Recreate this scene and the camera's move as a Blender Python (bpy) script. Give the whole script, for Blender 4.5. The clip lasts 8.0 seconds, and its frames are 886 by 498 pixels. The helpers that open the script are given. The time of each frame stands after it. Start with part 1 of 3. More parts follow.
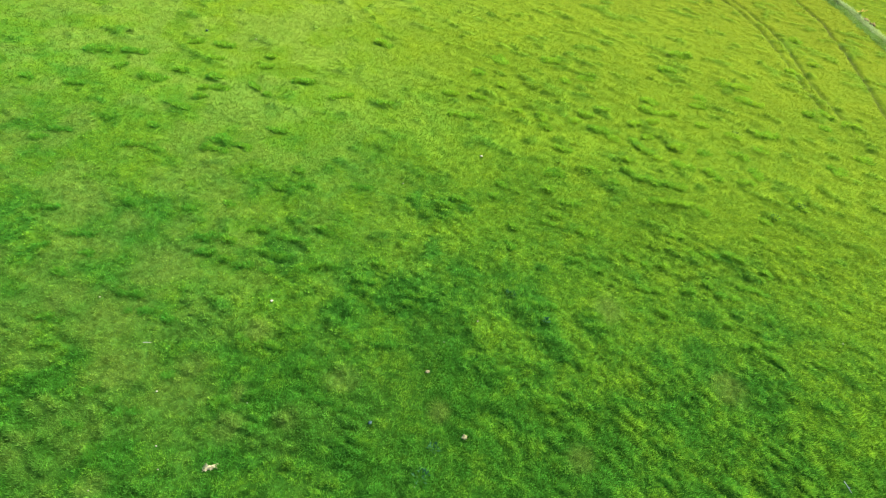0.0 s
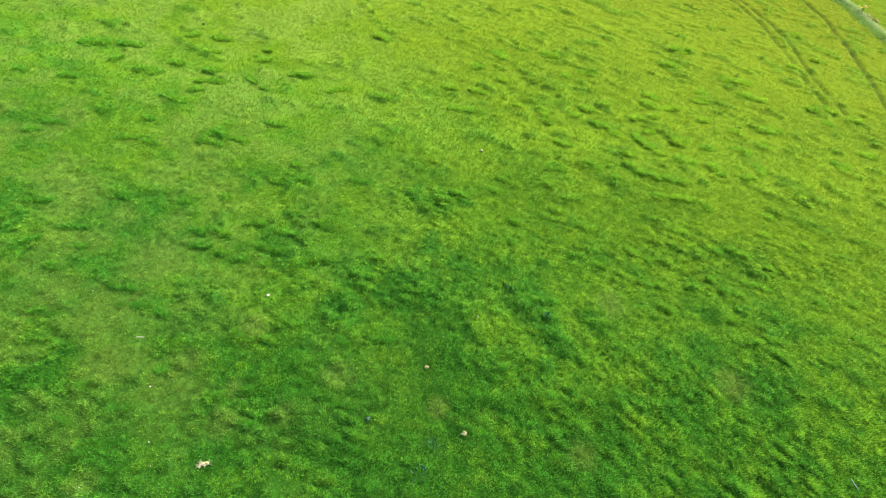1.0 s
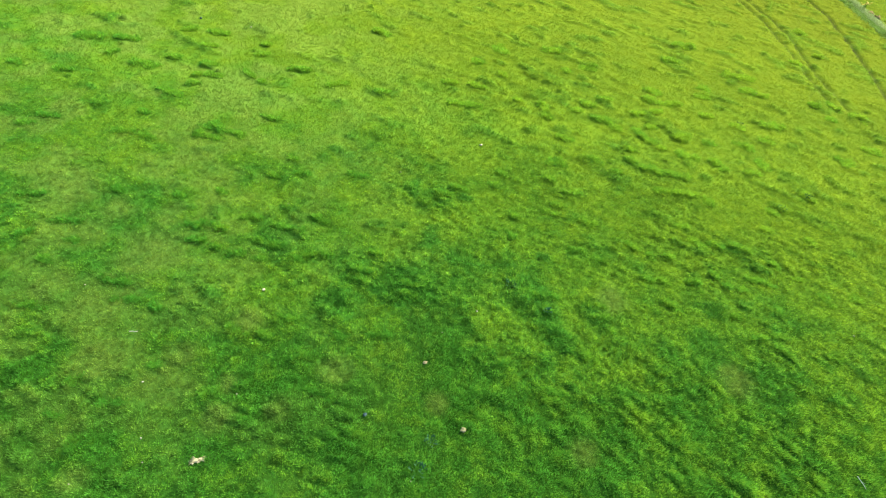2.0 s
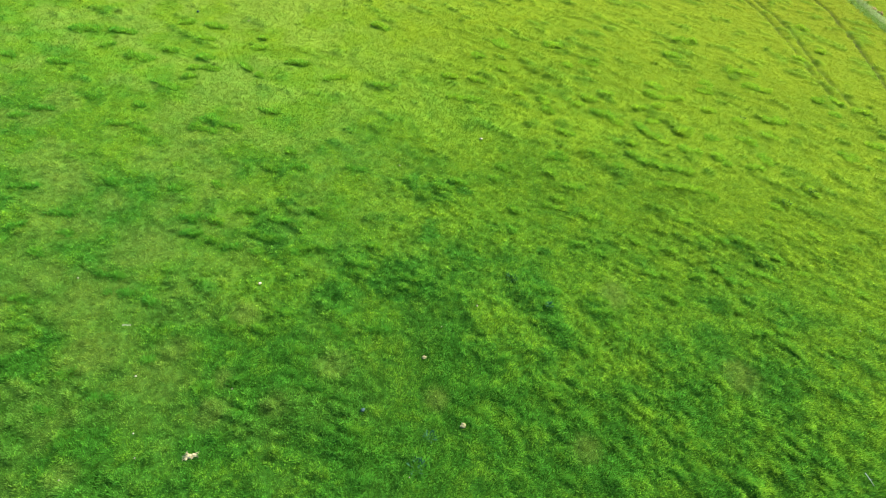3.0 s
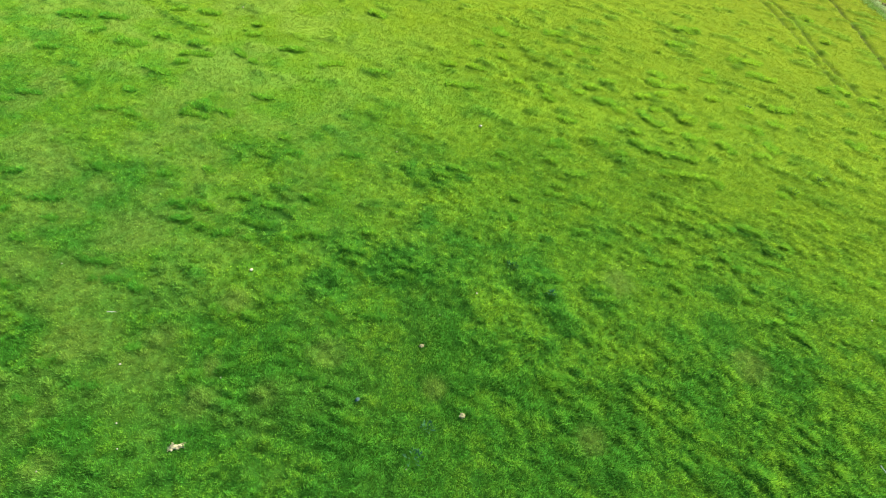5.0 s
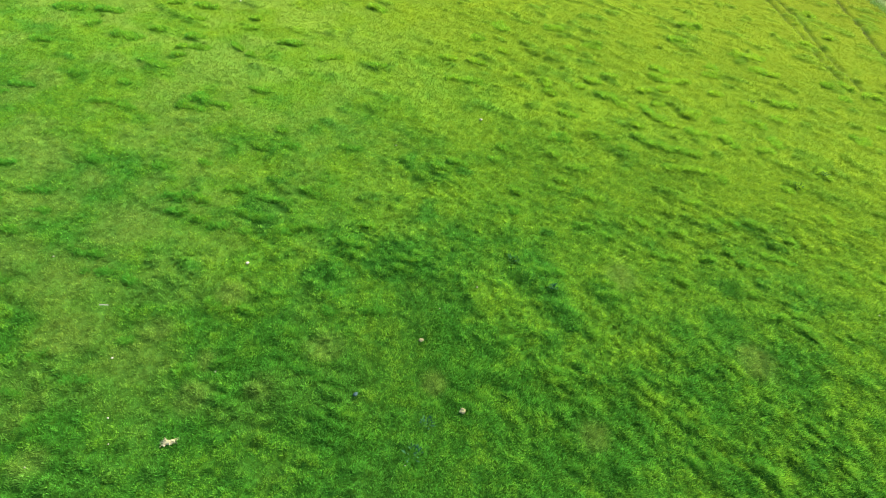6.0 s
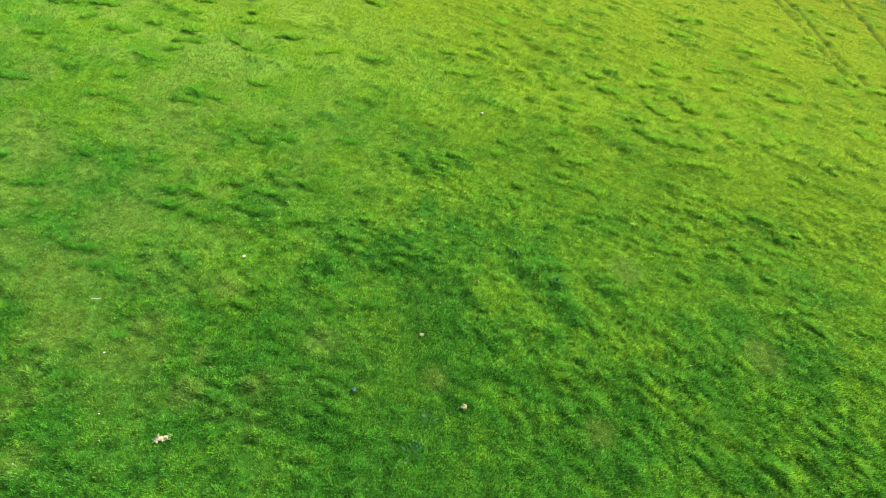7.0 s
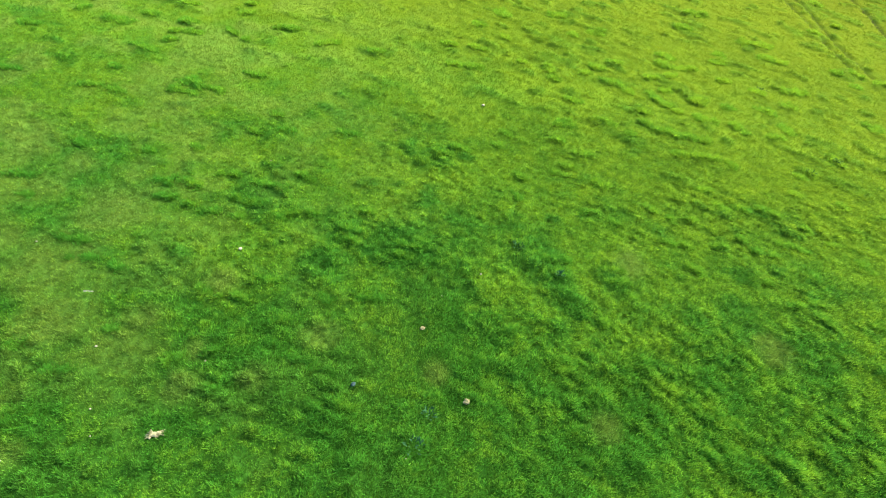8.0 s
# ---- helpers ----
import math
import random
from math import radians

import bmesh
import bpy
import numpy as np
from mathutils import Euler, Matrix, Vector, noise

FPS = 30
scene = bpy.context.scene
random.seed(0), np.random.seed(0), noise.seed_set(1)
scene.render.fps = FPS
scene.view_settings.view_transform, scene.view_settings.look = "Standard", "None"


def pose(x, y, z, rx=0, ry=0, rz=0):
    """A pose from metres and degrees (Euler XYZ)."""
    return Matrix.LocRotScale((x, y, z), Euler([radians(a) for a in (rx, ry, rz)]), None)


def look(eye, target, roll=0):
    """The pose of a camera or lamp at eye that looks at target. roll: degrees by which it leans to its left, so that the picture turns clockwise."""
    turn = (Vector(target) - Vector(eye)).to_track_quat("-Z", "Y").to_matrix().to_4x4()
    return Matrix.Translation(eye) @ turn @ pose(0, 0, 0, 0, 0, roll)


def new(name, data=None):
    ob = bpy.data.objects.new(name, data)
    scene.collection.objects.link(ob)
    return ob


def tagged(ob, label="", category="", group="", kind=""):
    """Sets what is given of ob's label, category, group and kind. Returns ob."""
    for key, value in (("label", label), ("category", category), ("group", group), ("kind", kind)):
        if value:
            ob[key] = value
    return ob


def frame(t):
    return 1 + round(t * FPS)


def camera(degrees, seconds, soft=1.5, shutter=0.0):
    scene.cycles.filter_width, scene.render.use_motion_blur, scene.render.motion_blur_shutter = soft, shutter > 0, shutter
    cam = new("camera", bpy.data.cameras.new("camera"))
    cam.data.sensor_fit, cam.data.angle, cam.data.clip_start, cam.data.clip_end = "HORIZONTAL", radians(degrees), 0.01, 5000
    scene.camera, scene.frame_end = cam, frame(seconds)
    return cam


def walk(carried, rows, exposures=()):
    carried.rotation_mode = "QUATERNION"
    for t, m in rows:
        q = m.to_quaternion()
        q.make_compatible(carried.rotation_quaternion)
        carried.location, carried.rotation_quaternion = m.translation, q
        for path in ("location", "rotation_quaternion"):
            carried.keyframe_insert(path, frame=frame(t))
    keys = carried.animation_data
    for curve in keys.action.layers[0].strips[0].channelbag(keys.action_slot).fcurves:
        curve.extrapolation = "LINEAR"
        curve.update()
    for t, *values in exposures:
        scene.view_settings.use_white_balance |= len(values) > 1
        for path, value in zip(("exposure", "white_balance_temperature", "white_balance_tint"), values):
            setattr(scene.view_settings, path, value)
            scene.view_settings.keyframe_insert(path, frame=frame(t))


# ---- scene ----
# ---------------------------------------------------------------- camera
cam = camera(73.0, 8.0, soft=0.95)
# seconds, eye x y z, yaw, pitch, roll
ROWS = [
    (0.0, 2.701, 0.000, 21.833, 6.792, -44.134, 0.000),
    (0.5, 2.680, 0.071, 21.558, 6.757, -44.128, 0.040),
    (1.0, 2.689, 0.135, 21.285, 6.719, -44.115, 0.094),
    (1.5, 2.708, 0.191, 21.015, 6.695, -44.073, 0.144),
    (3.0, 2.710, 0.346, 20.186, 6.650, -43.971, 0.209),
    (3.5, 2.705, 0.409, 19.898, 6.610, -43.964, 0.236),
    (4.0, 2.702, 0.466, 19.618, 6.570, -43.962, 0.277),
    (4.5, 2.712, 0.512, 19.345, 6.530, -43.919, 0.317),
    (6.0, 2.678, 0.645, 18.462, 6.414, -43.695, 0.405),
    (6.5, 2.663, 0.714, 18.162, 6.392, -43.618, 0.419),
    (7.0, 2.628, 0.792, 17.861, 6.380, -43.567, 0.417),
    (7.5, 2.579, 0.884, 17.540, 6.354, -43.562, 0.391),
    (8.0, 2.539, 0.977, 17.233, 6.337, -43.569, 0.376),
]
walk(cam, [(t, pose(x, y, z, 0, 0, yaw) @ pose(0, 0, 0, 90 + pitch, 0, 0) @ pose(0, 0, 0, 0, 0, roll))
           for t, x, y, z, yaw, pitch, roll in ROWS])

# ---------------------------------------------------------------- light
SUN_WAY = Vector((0.74, 0.67, 0.72)).normalized()   # towards the sun
world = bpy.data.worlds.new("sky")
scene.world = world
world.use_nodes = True
sky = world.node_tree.nodes.new("ShaderNodeTexSky")
sky.sky_type = "NISHITA"
sky.sun_disc = False
sky.sun_elevation = math.asin(SUN_WAY.z)
sky.sun_rotation = math.atan2(SUN_WAY.x, SUN_WAY.y)
world.node_tree.links.new(sky.outputs[0], world.node_tree.nodes["Background"].inputs[0])
world.node_tree.nodes["Background"].inputs[1].default_value = 0.15

sun = new("sun", bpy.data.lights.new("sun", "SUN"))
sun.data.energy = 3.2
sun.data.angle = radians(34)
sun.data.color = (1.0, 0.93, 0.80)
sun.matrix_world = look(SUN_WAY * 100, (0, 0, 0))
scene.view_settings.exposure = 2.04


# ---------------------------------------------------------------- materials
def node_material(name):
    mat = bpy.data.materials.new(name)
    mat.use_nodes = True
    tree = mat.node_tree
    tree.nodes.clear()
    return mat, tree, tree.nodes.new("ShaderNodeOutputMaterial")


class Nodes:
    """Small wrapper that adds and links shader nodes."""

    def __init__(self, tree):
        self.tree = tree

    def link(self, a, b):
        self.tree.links.new(a, b)

    def position(self):
        return self.tree.nodes.new("ShaderNodeNewGeometry").outputs["Position"]

    def island(self):
        return self.tree.nodes.new("ShaderNodeNewGeometry").outputs["Random Per Island"]

    def objrand(self):
        return self.tree.nodes.new("ShaderNodeObjectInfo").outputs["Random"]

    def attribute(self, name):
        n = self.tree.nodes.new("ShaderNodeAttribute")
        n.attribute_name = name
        return n.outputs["Fac"]

    def noise(self, vector, scale, detail=3.0, rough=0.55):
        n = self.tree.nodes.new("ShaderNodeTexNoise")
        n.inputs["Scale"].default_value = scale
        n.inputs["Detail"].default_value = detail
        n.inputs["Roughness"].default_value = rough
        self.link(vector, n.inputs["Vector"])
        return n.outputs["Fac"]

    def ramp(self, fac, lo, hi, a=0.0, b=1.0):
        n = self.tree.nodes.new("ShaderNodeMapRange")
        n.inputs["From Min"].default_value, n.inputs["From Max"].default_value = lo, hi
        n.inputs["To Min"].default_value, n.inputs["To Max"].default_value = a, b
        self.link(fac, n.inputs["Value"])
        return n.outputs["Result"]

    def math(self, op, a, b):
        n = self.tree.nodes.new("ShaderNodeMath")
        n.operation = op
        for k, v in enumerate((a, b)):
            if isinstance(v, (int, float)):
                n.inputs[k].default_value = v
            else:
                self.link(v, n.inputs[k])
        return n.outputs[0]

    def mix(self, fac, a, b, kind="MIX"):
        n = self.tree.nodes.new("ShaderNodeMix")
        n.data_type, n.blend_type = "RGBA", kind
        for key, v in ((0, fac), (6, a), (7, b)):
            if isinstance(v, (int, float)):
                n.inputs[key].default_value = v
            elif isinstance(v, tuple):
                n.inputs[key].default_value = (*v, 1)
            else:
                self.link(v, n.inputs[key])
        return n.outputs[2]

    def gain(self, colour, factor):
        n = self.tree.nodes.new("ShaderNodeHueSaturation")
        self.link(colour, n.inputs["Color"])
        self.link(factor, n.inputs["Value"])
        return n.outputs["Color"]

    def bump(self, height, strength, distance):
        n = self.tree.nodes.new("ShaderNodeBump")
        n.inputs["Strength"].default_value, n.inputs["Distance"].default_value = strength, distance
        self.link(height, n.inputs["Height"])
        return n.outputs["Normal"]

    def surface(self, colour, rough=0.7, spec=0.3, normal=None, metal=0.0):
        n = self.tree.nodes.new("ShaderNodeBsdfPrincipled")
        if isinstance(colour, tuple):
            n.inputs["Base Color"].default_value = (*colour, 1)
        else:
            self.link(colour, n.inputs["Base Color"])
        n.inputs["Roughness"].default_value = rough
        n.inputs["Specular IOR Level"].default_value = spec
        n.inputs["Metallic"].default_value = metal
        if normal is not None:
            self.link(normal, n.inputs["Normal"])
        return n.outputs[0]


LUSH, FRESH, OLIVE = (0.046, 0.173, 0.015), (0.207, 0.306, 0.013), (0.158, 0.226, 0.036)
FAR_YELLOW = (0.170, 0.181, 0.013)


def tree_dot(n, vector, weights):
    """A weighted sum of the three coordinates."""
    node = n.tree.nodes.new("ShaderNodeVectorMath")
    node.operation = "DOT_PRODUCT"
    n.link(vector, node.inputs[0])
    node.inputs[1].default_value = weights
    return node.outputs["Value"]


def grass_colour(n, where, lush, worn, tone=None):
    """Pasture green: dark lush to fresh yellow-green, olive where it is grazed bare."""
    broad = n.noise(where, 0.16, 3.0)
    patch = n.noise(where, 0.9, 4.0)
    tuft = n.noise(where, 6.0, 2.0)
    # brighter, yellower turf ahead: backlight towards the sun is painted into the colour
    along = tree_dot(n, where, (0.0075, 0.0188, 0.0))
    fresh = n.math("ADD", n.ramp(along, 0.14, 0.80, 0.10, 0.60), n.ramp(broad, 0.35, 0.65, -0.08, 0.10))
    fresh = n.math("ADD", fresh, n.ramp(patch, 0.3, 0.7, -0.12, 0.15))
    fresh = n.math("ADD", fresh, n.ramp(tuft, 0.3, 0.7, -0.10, 0.14))
    fresh = n.math("SUBTRACT", fresh, n.math("MULTIPLY", lush, 0.40))
    if tone is not None:
        fresh = n.math("ADD", fresh, n.ramp(tone, 0, 1, -0.12, 0.14))
    fresh = n.ramp(fresh, 0.0, 1.0, 0.0, 1.0)
    col = n.mix(fresh, LUSH, FRESH)
    col = n.mix(n.math("MULTIPLY", n.math("MULTIPLY", n.ramp(along, 0.45, 1.45, 0.0, 0.80), n.ramp(patch, 0.25, 0.7, 0.82, 1.0)), n.ramp(lush, 0, 1, 1.0, 0.25)), col, FAR_YELLOW)
    return n.mix(n.math("MULTIPLY", worn, n.ramp(patch, 0.3, 0.7, 0.55, 0.95)), col, OLIVE)


def blade_material(name, lush=None, dry=0.0, blue=0.0, spread=0.32, through_light=0.45, own=0.6):
    mat, tree, out = node_material(name)
    n = Nodes(tree)
    where = n.position()
    if lush is None:
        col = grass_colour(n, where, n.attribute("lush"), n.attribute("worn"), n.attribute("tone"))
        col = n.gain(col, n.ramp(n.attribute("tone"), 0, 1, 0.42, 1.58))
    else:
        col = grass_colour(n, where, n.ramp(n.objrand(), 0, 1, lush - 0.2, lush + 0.2), n.ramp(n.objrand(), 0, 1, 0, 0.05))
    col = n.gain(col, n.ramp(n.island(), 0, 1, 1 - spread, 1 + spread))
    if blue:
        col = n.mix(blue, col, (0.045, 0.150, 0.055))
    if dry:
        col = n.mix(n.ramp(n.island(), 0, 1, dry - 0.25, dry + 0.25), col, (0.40, 0.45, 0.33))
    # shading normals lean to the sward's, so blades take light like the whole turf
    soft = tree.nodes.new("ShaderNodeVectorMath")
    soft.operation = "MULTIPLY_ADD"
    n.link(tree.nodes.new("ShaderNodeNewGeometry").outputs["Normal"], soft.inputs[0])
    soft.inputs[1].default_value, soft.inputs[2].default_value = (own, own, own), (0.0, 0.0, 0.75)
    if lush is None:
        sward = tree.nodes.new("ShaderNodeAttribute")
        sward.attribute_name = "sward"
        n.link(sward.outputs["Vector"], soft.inputs[2])
    unit = tree.nodes.new("ShaderNodeVectorMath")
    unit.operation = "NORMALIZE"
    n.link(soft.outputs[0], unit.inputs[0])
    face = n.surface(col, 0.70, 0.02, unit.outputs[0])
    glow = tree.nodes.new("ShaderNodeBsdfTranslucent")
    n.link(n.mix(1.0, n.mix(0.10, col, (0.23, 0.43, 0.012)), (1.35, 1.35, 1.2), "MULTIPLY"), glow.inputs["Color"])
    both = tree.nodes.new("ShaderNodeMixShader")
    both.inputs[0].default_value = through_light
    n.link(face, both.inputs[1])
    n.link(glow.outputs[0], both.inputs[2])
    n.link(both.outputs[0], out.inputs[0])
    return mat


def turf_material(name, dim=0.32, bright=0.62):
    """The ground under the blades: green dimmed to paint in the shaded gaps, with dark soil along the tracks."""
    mat, tree, out = node_material(name)
    n = Nodes(tree)
    where = n.position()
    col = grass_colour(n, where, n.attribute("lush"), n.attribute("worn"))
    # bare paints the brightness of sparse or missing blades into the turf colour
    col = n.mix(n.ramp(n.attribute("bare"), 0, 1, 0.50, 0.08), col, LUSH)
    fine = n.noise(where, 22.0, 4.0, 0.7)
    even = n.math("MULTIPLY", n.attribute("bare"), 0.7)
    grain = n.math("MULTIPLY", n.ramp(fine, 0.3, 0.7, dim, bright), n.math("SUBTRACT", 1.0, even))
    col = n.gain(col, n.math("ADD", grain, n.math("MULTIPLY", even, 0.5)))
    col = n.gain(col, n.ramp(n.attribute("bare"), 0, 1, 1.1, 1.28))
    col = n.gain(col, n.ramp(n.attribute("worn"), 0, 1, 1.0, 1.12))
    soil = n.mix(n.noise(where, 9.0), (0.018, 0.020, 0.010), (0.044, 0.040, 0.022))
    col = n.mix(n.math("MULTIPLY", n.attribute("soil"), n.ramp(n.noise(where, 5.0, 4.0), 0.35, 0.6, 0.25, 1.0)), col, soil)
    n.link(n.surface(col, 1.0, 0.0, n.bump(fine, 0.5, 0.04)), out.inputs[0])
    return mat


def stone_material(name, a, b, rough=0.75, scale=14.0, spec=0.3):
    mat, tree, out = node_material(name)
    n = Nodes(tree)
    where = n.position()
    grain = n.noise(where, scale, 5.0, 0.65)
    n.link(n.surface(n.mix(n.ramp(grain, 0.3, 0.7), a, b), rough, spec, n.bump(grain, 0.5, 0.02)), out.inputs[0])
    return mat


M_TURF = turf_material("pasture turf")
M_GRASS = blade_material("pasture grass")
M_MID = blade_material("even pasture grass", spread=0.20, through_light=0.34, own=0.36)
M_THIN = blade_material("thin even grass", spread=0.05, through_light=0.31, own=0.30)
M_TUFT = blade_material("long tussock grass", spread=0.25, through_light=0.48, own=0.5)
M_TUSSOCK = blade_material("tussock grass", 0.5)
M_MOUND = turf_material("tussock thatch", 0.7, 1.1)
M_BANK = blade_material("rank bank grass", 0.7, 0.06, 0.20)
M_PALE = blade_material("seeding verge grass", 0.3, 0.33)
M_WHITE = stone_material("chalk white stone", (0.24, 0.22, 0.13), (0.36, 0.33, 0.20))
M_GREY = stone_material("blue grey stone", (0.016, 0.040, 0.034), (0.050, 0.085, 0.070), spec=0.1)
M_STRAW = stone_material("dried straw", (0.30, 0.265, 0.12), (0.46, 0.41, 0.22), 0.9, spec=0.1)
M_TAN = stone_material("dried dung crust", (0.15, 0.138, 0.050), (0.25, 0.23, 0.105), 0.95, spec=0.05)
M_STICK = stone_material("bleached wood", (0.38, 0.34, 0.22), (0.52, 0.47, 0.33), 0.8)
M_THISTLE = stone_material("thistle leaf", (0.018, 0.075, 0.021), (0.042, 0.115, 0.038), 0.95, spec=0.03)
M_YELLOW = stone_material("yellow petals", (0.45, 0.28, 0.02), (0.62, 0.42, 0.04), 0.6)
M_EARTH = stone_material("bare brown earth", (0.085, 0.062, 0.018), (0.17, 0.125, 0.045), 0.95, spec=0.03)

# ---------------------------------------------------------------- lie of the land
SLOPE = math.tan(radians(7.05))     # the hillside falls to +x


def lattice(ix, iy, seed):
    h = (ix.astype(np.int64) * 374761393 + iy.astype(np.int64) * 668265263 + seed * 974711) & 0x7FFFFFFF
    h = ((h ^ (h >> 13)) * 1274126177) & 0x7FFFFFFF
    return ((h ^ (h >> 16)) & 0xFFFF) / 65535.0


def value_noise(x, y, seed):
    ix, iy = np.floor(x), np.floor(y)
    fx, fy = x - ix, y - iy
    fx, fy = fx * fx * (3 - 2 * fx), fy * fy * (3 - 2 * fy)
    a, b = lattice(ix, iy, seed), lattice(ix + 1, iy, seed)
    c, d = lattice(ix, iy + 1, seed), lattice(ix + 1, iy + 1, seed)
    return (a + (b - a) * fx) * (1 - fy) + (c + (d - c) * fx) * fy


def fbm(x, y, scale, seed, octaves=3):
    total, amp, norm = 0.0, 1.0, 0.0
    for k in range(octaves):
        total = total + amp * value_noise(x / scale * 2 ** k + 17.3 * k, y / scale * 2 ** k - 9.1 * k, seed + k)
        norm += amp
        amp *= 0.5
    return total / norm


def near_line(x, y, line):
    """Distance from a broken line."""
    best = np.full(np.shape(x), 1e9)
    for (ax, ay), (bx, by) in zip(line, line[1:]):
        dx, dy = bx - ax, by - ay
        s = np.clip(((x - ax) * dx + (y - ay) * dy) / (dx * dx + dy * dy), 0, 1)
        best = np.minimum(best, np.hypot(x - ax - s * dx, y - ay - s * dy))
    return best


RUT_A = [(20.0, 74.0), (24.2, 65.9), (25.4, 63.3), (26.4, 59.7), (26.9, 55.0), (27.3, 51.7), (27.4, 47.8), (27.9, 43.6)]
RUT_B = [(21.2, 74.5), (25.4, 66.4), (26.3, 63.6), (27.5, 60.0), (28.1, 56.1), (28.2, 51.9), (28.4, 48.4), (28.9, 44.2)]
TRODDEN = [(31.0, 78.0), (33.0, 69.7), (33.5, 67.0), (34.1, 64.1), (34.0, 59.8), (34.0, 56.8), (33.8, 53.4), (33.6, 50.8), (33.1, 45.9), (32.4, 38.0)]
VERGE = [(33.2, 80.0), (37.5, 71.8), (38.6, 69.3), (39.0, 66.1), (39.4, 63.0), (40.0, 56.0), (40.6, 45.0)]
# worn olive patches and lush dark patches: x, y, radius; the last three of DARK also paint a vignette into the near
# left corner
WORN = [(-9.3, 11.6, 1.2), (-7.0, 12.1, 0.5), (-6.9, 10.7, 0.7), (-13.4, 14.7, 1.7), (-11.9, 12.4, 1.3), (-10.6, 7.6, 0.5), (-7.4, 15.3, 0.7),
        (-18.5, 21.3, 1.7), (8.6, 20.1, 0.9), (-3.1, 13.5, 0.7), (-4.8, 11.4, 0.6), (6.8, 11.8, 0.6), (-12.8, 18.2, 1.6), (-9.2, 13.0, 0.7),
        (1.0, 12.8, 0.5), (13.8, 16.5, 0.9), (-15.8, 15.3, 1.0)]
DARK = [(0.7, 9.8, 0.9), (-2.1, 12.2, 1.0), (-10.7, 9.1, 1.1), (-6.0, 10.9, 0.5), (6.5, 13.2, 0.7), (-1.6, 18.8, 1.3), (-7.9, 20.2, 1.6),
        (-0.6, 25.3, 1.0), (-3.9, 16.9, 1.1), (2.0, 13.3, 0.6), (12.8, 11.7, 0.6), (4.6, 19.6, 1.1), (7.7, 19.1, 0.9), (-1.0, 9.1, 0.9), (-13.5, 8.0, 2.4), (-9.5, 6.8, 1.6), (-14.5, 11.0, 1.2)]


def lie(x, y):
    """How far the ground belongs to the steeper near side, where the grass lies another way."""
    return np.clip((24 - y) / 8, 0, 1) * np.clip((x + 2) / 6, 0, 1)


def streak(x, y, scale, seed):
    """Noise drawn out along the lie of the grass, which turns as the hill steepens."""
    def drawn(angle, k):
        c, s = math.cos(radians(angle)), math.sin(radians(angle))
        return fbm((c * x + s * y) / 2.6, -s * x + c * y, scale, seed + k)

    near = lie(x, y)
    return drawn(-20, 0) * (1 - near) + drawn(-46, 40) * near


def knobs(x, y):
    """Rounded leafy heads of grass with narrow gaps between them, 0 to 1."""
    def heads(angle, k, scale, drawn=1.5):
        c, s = math.cos(radians(angle)), math.sin(radians(angle))
        u, v = (c * x + s * y) / drawn, -s * x + c * y
        a = np.abs(2 * value_noise(u / (0.50 * scale), v / (0.50 * scale), 131 + k) - 1)
        b = np.abs(2 * value_noise(u / (0.27 * scale) + 5.5, v / (0.27 * scale), 137 + k) - 1)
        return 0.62 * a + 0.38 * b

    near, far = lie(x, y), np.clip((y - 24) / 12, 0, 1)
    close = heads(-17, 0, 1.0) * (1 - near) + heads(-41, 50, 1.1, 1.2) * near
    return np.clip(1.35 * (close * (1 - far) + heads(-14, 90, 1.7) * far), 0, 1)


def hummock(x, y):
    """Small scattered rises of coarser grass, 0 to 1."""
    c, s = math.cos(radians(-24)), math.sin(radians(-24))
    u, v = c * x + s * y, -s * x + c * y
    many = 0.055 * np.clip((x - 1) / 7, 0, 1) - 0.025 + 0.025 * np.clip((24 - y) / 6, 0, 1) + 0.02 * np.clip((y - 26) / 10, 0, 1) + 0.10 * (fbm(x, y, 7.0, 83, 2) - 0.5)
    return np.clip((fbm(u / 1.7, v, 0.8, 87, 2) - 0.66 + many) / 0.14, 0, 1)


def rough_at(x, y):
    """How hummocky the turf is: smoother where it is grazed short on the upper side."""
    return 0.12 + 0.08 * np.clip((x + 6) / 14, 0, 1) - 0.10 * np.clip((0.5 * x + 0.85 * y - 36) / 22, 0, 1)


def head_height(x, y):
    """How far the leafy heads stand up: most where the grass is rank, least where it is grazed short."""
    rank = np.clip((fbm(x, y, 3.2, 151, 2) - 0.36) * 3.2, 0, 1)
    return (0.045 + 0.085 * rank + 0.06 * blobs(x, y, DARK)) * (1 + 0.6 * np.clip((30 - y) / 8, 0, 1) + 0.2 * np.clip((20 - y) / 6, 0, 1)) * (1 - 0.22 * lie(x, y)) * (1 - 0.45 * np.clip((2 - x) / 14, 0, 1)) * (1 + 0.15 * np.clip((y - 24) / 14, 0, 1))


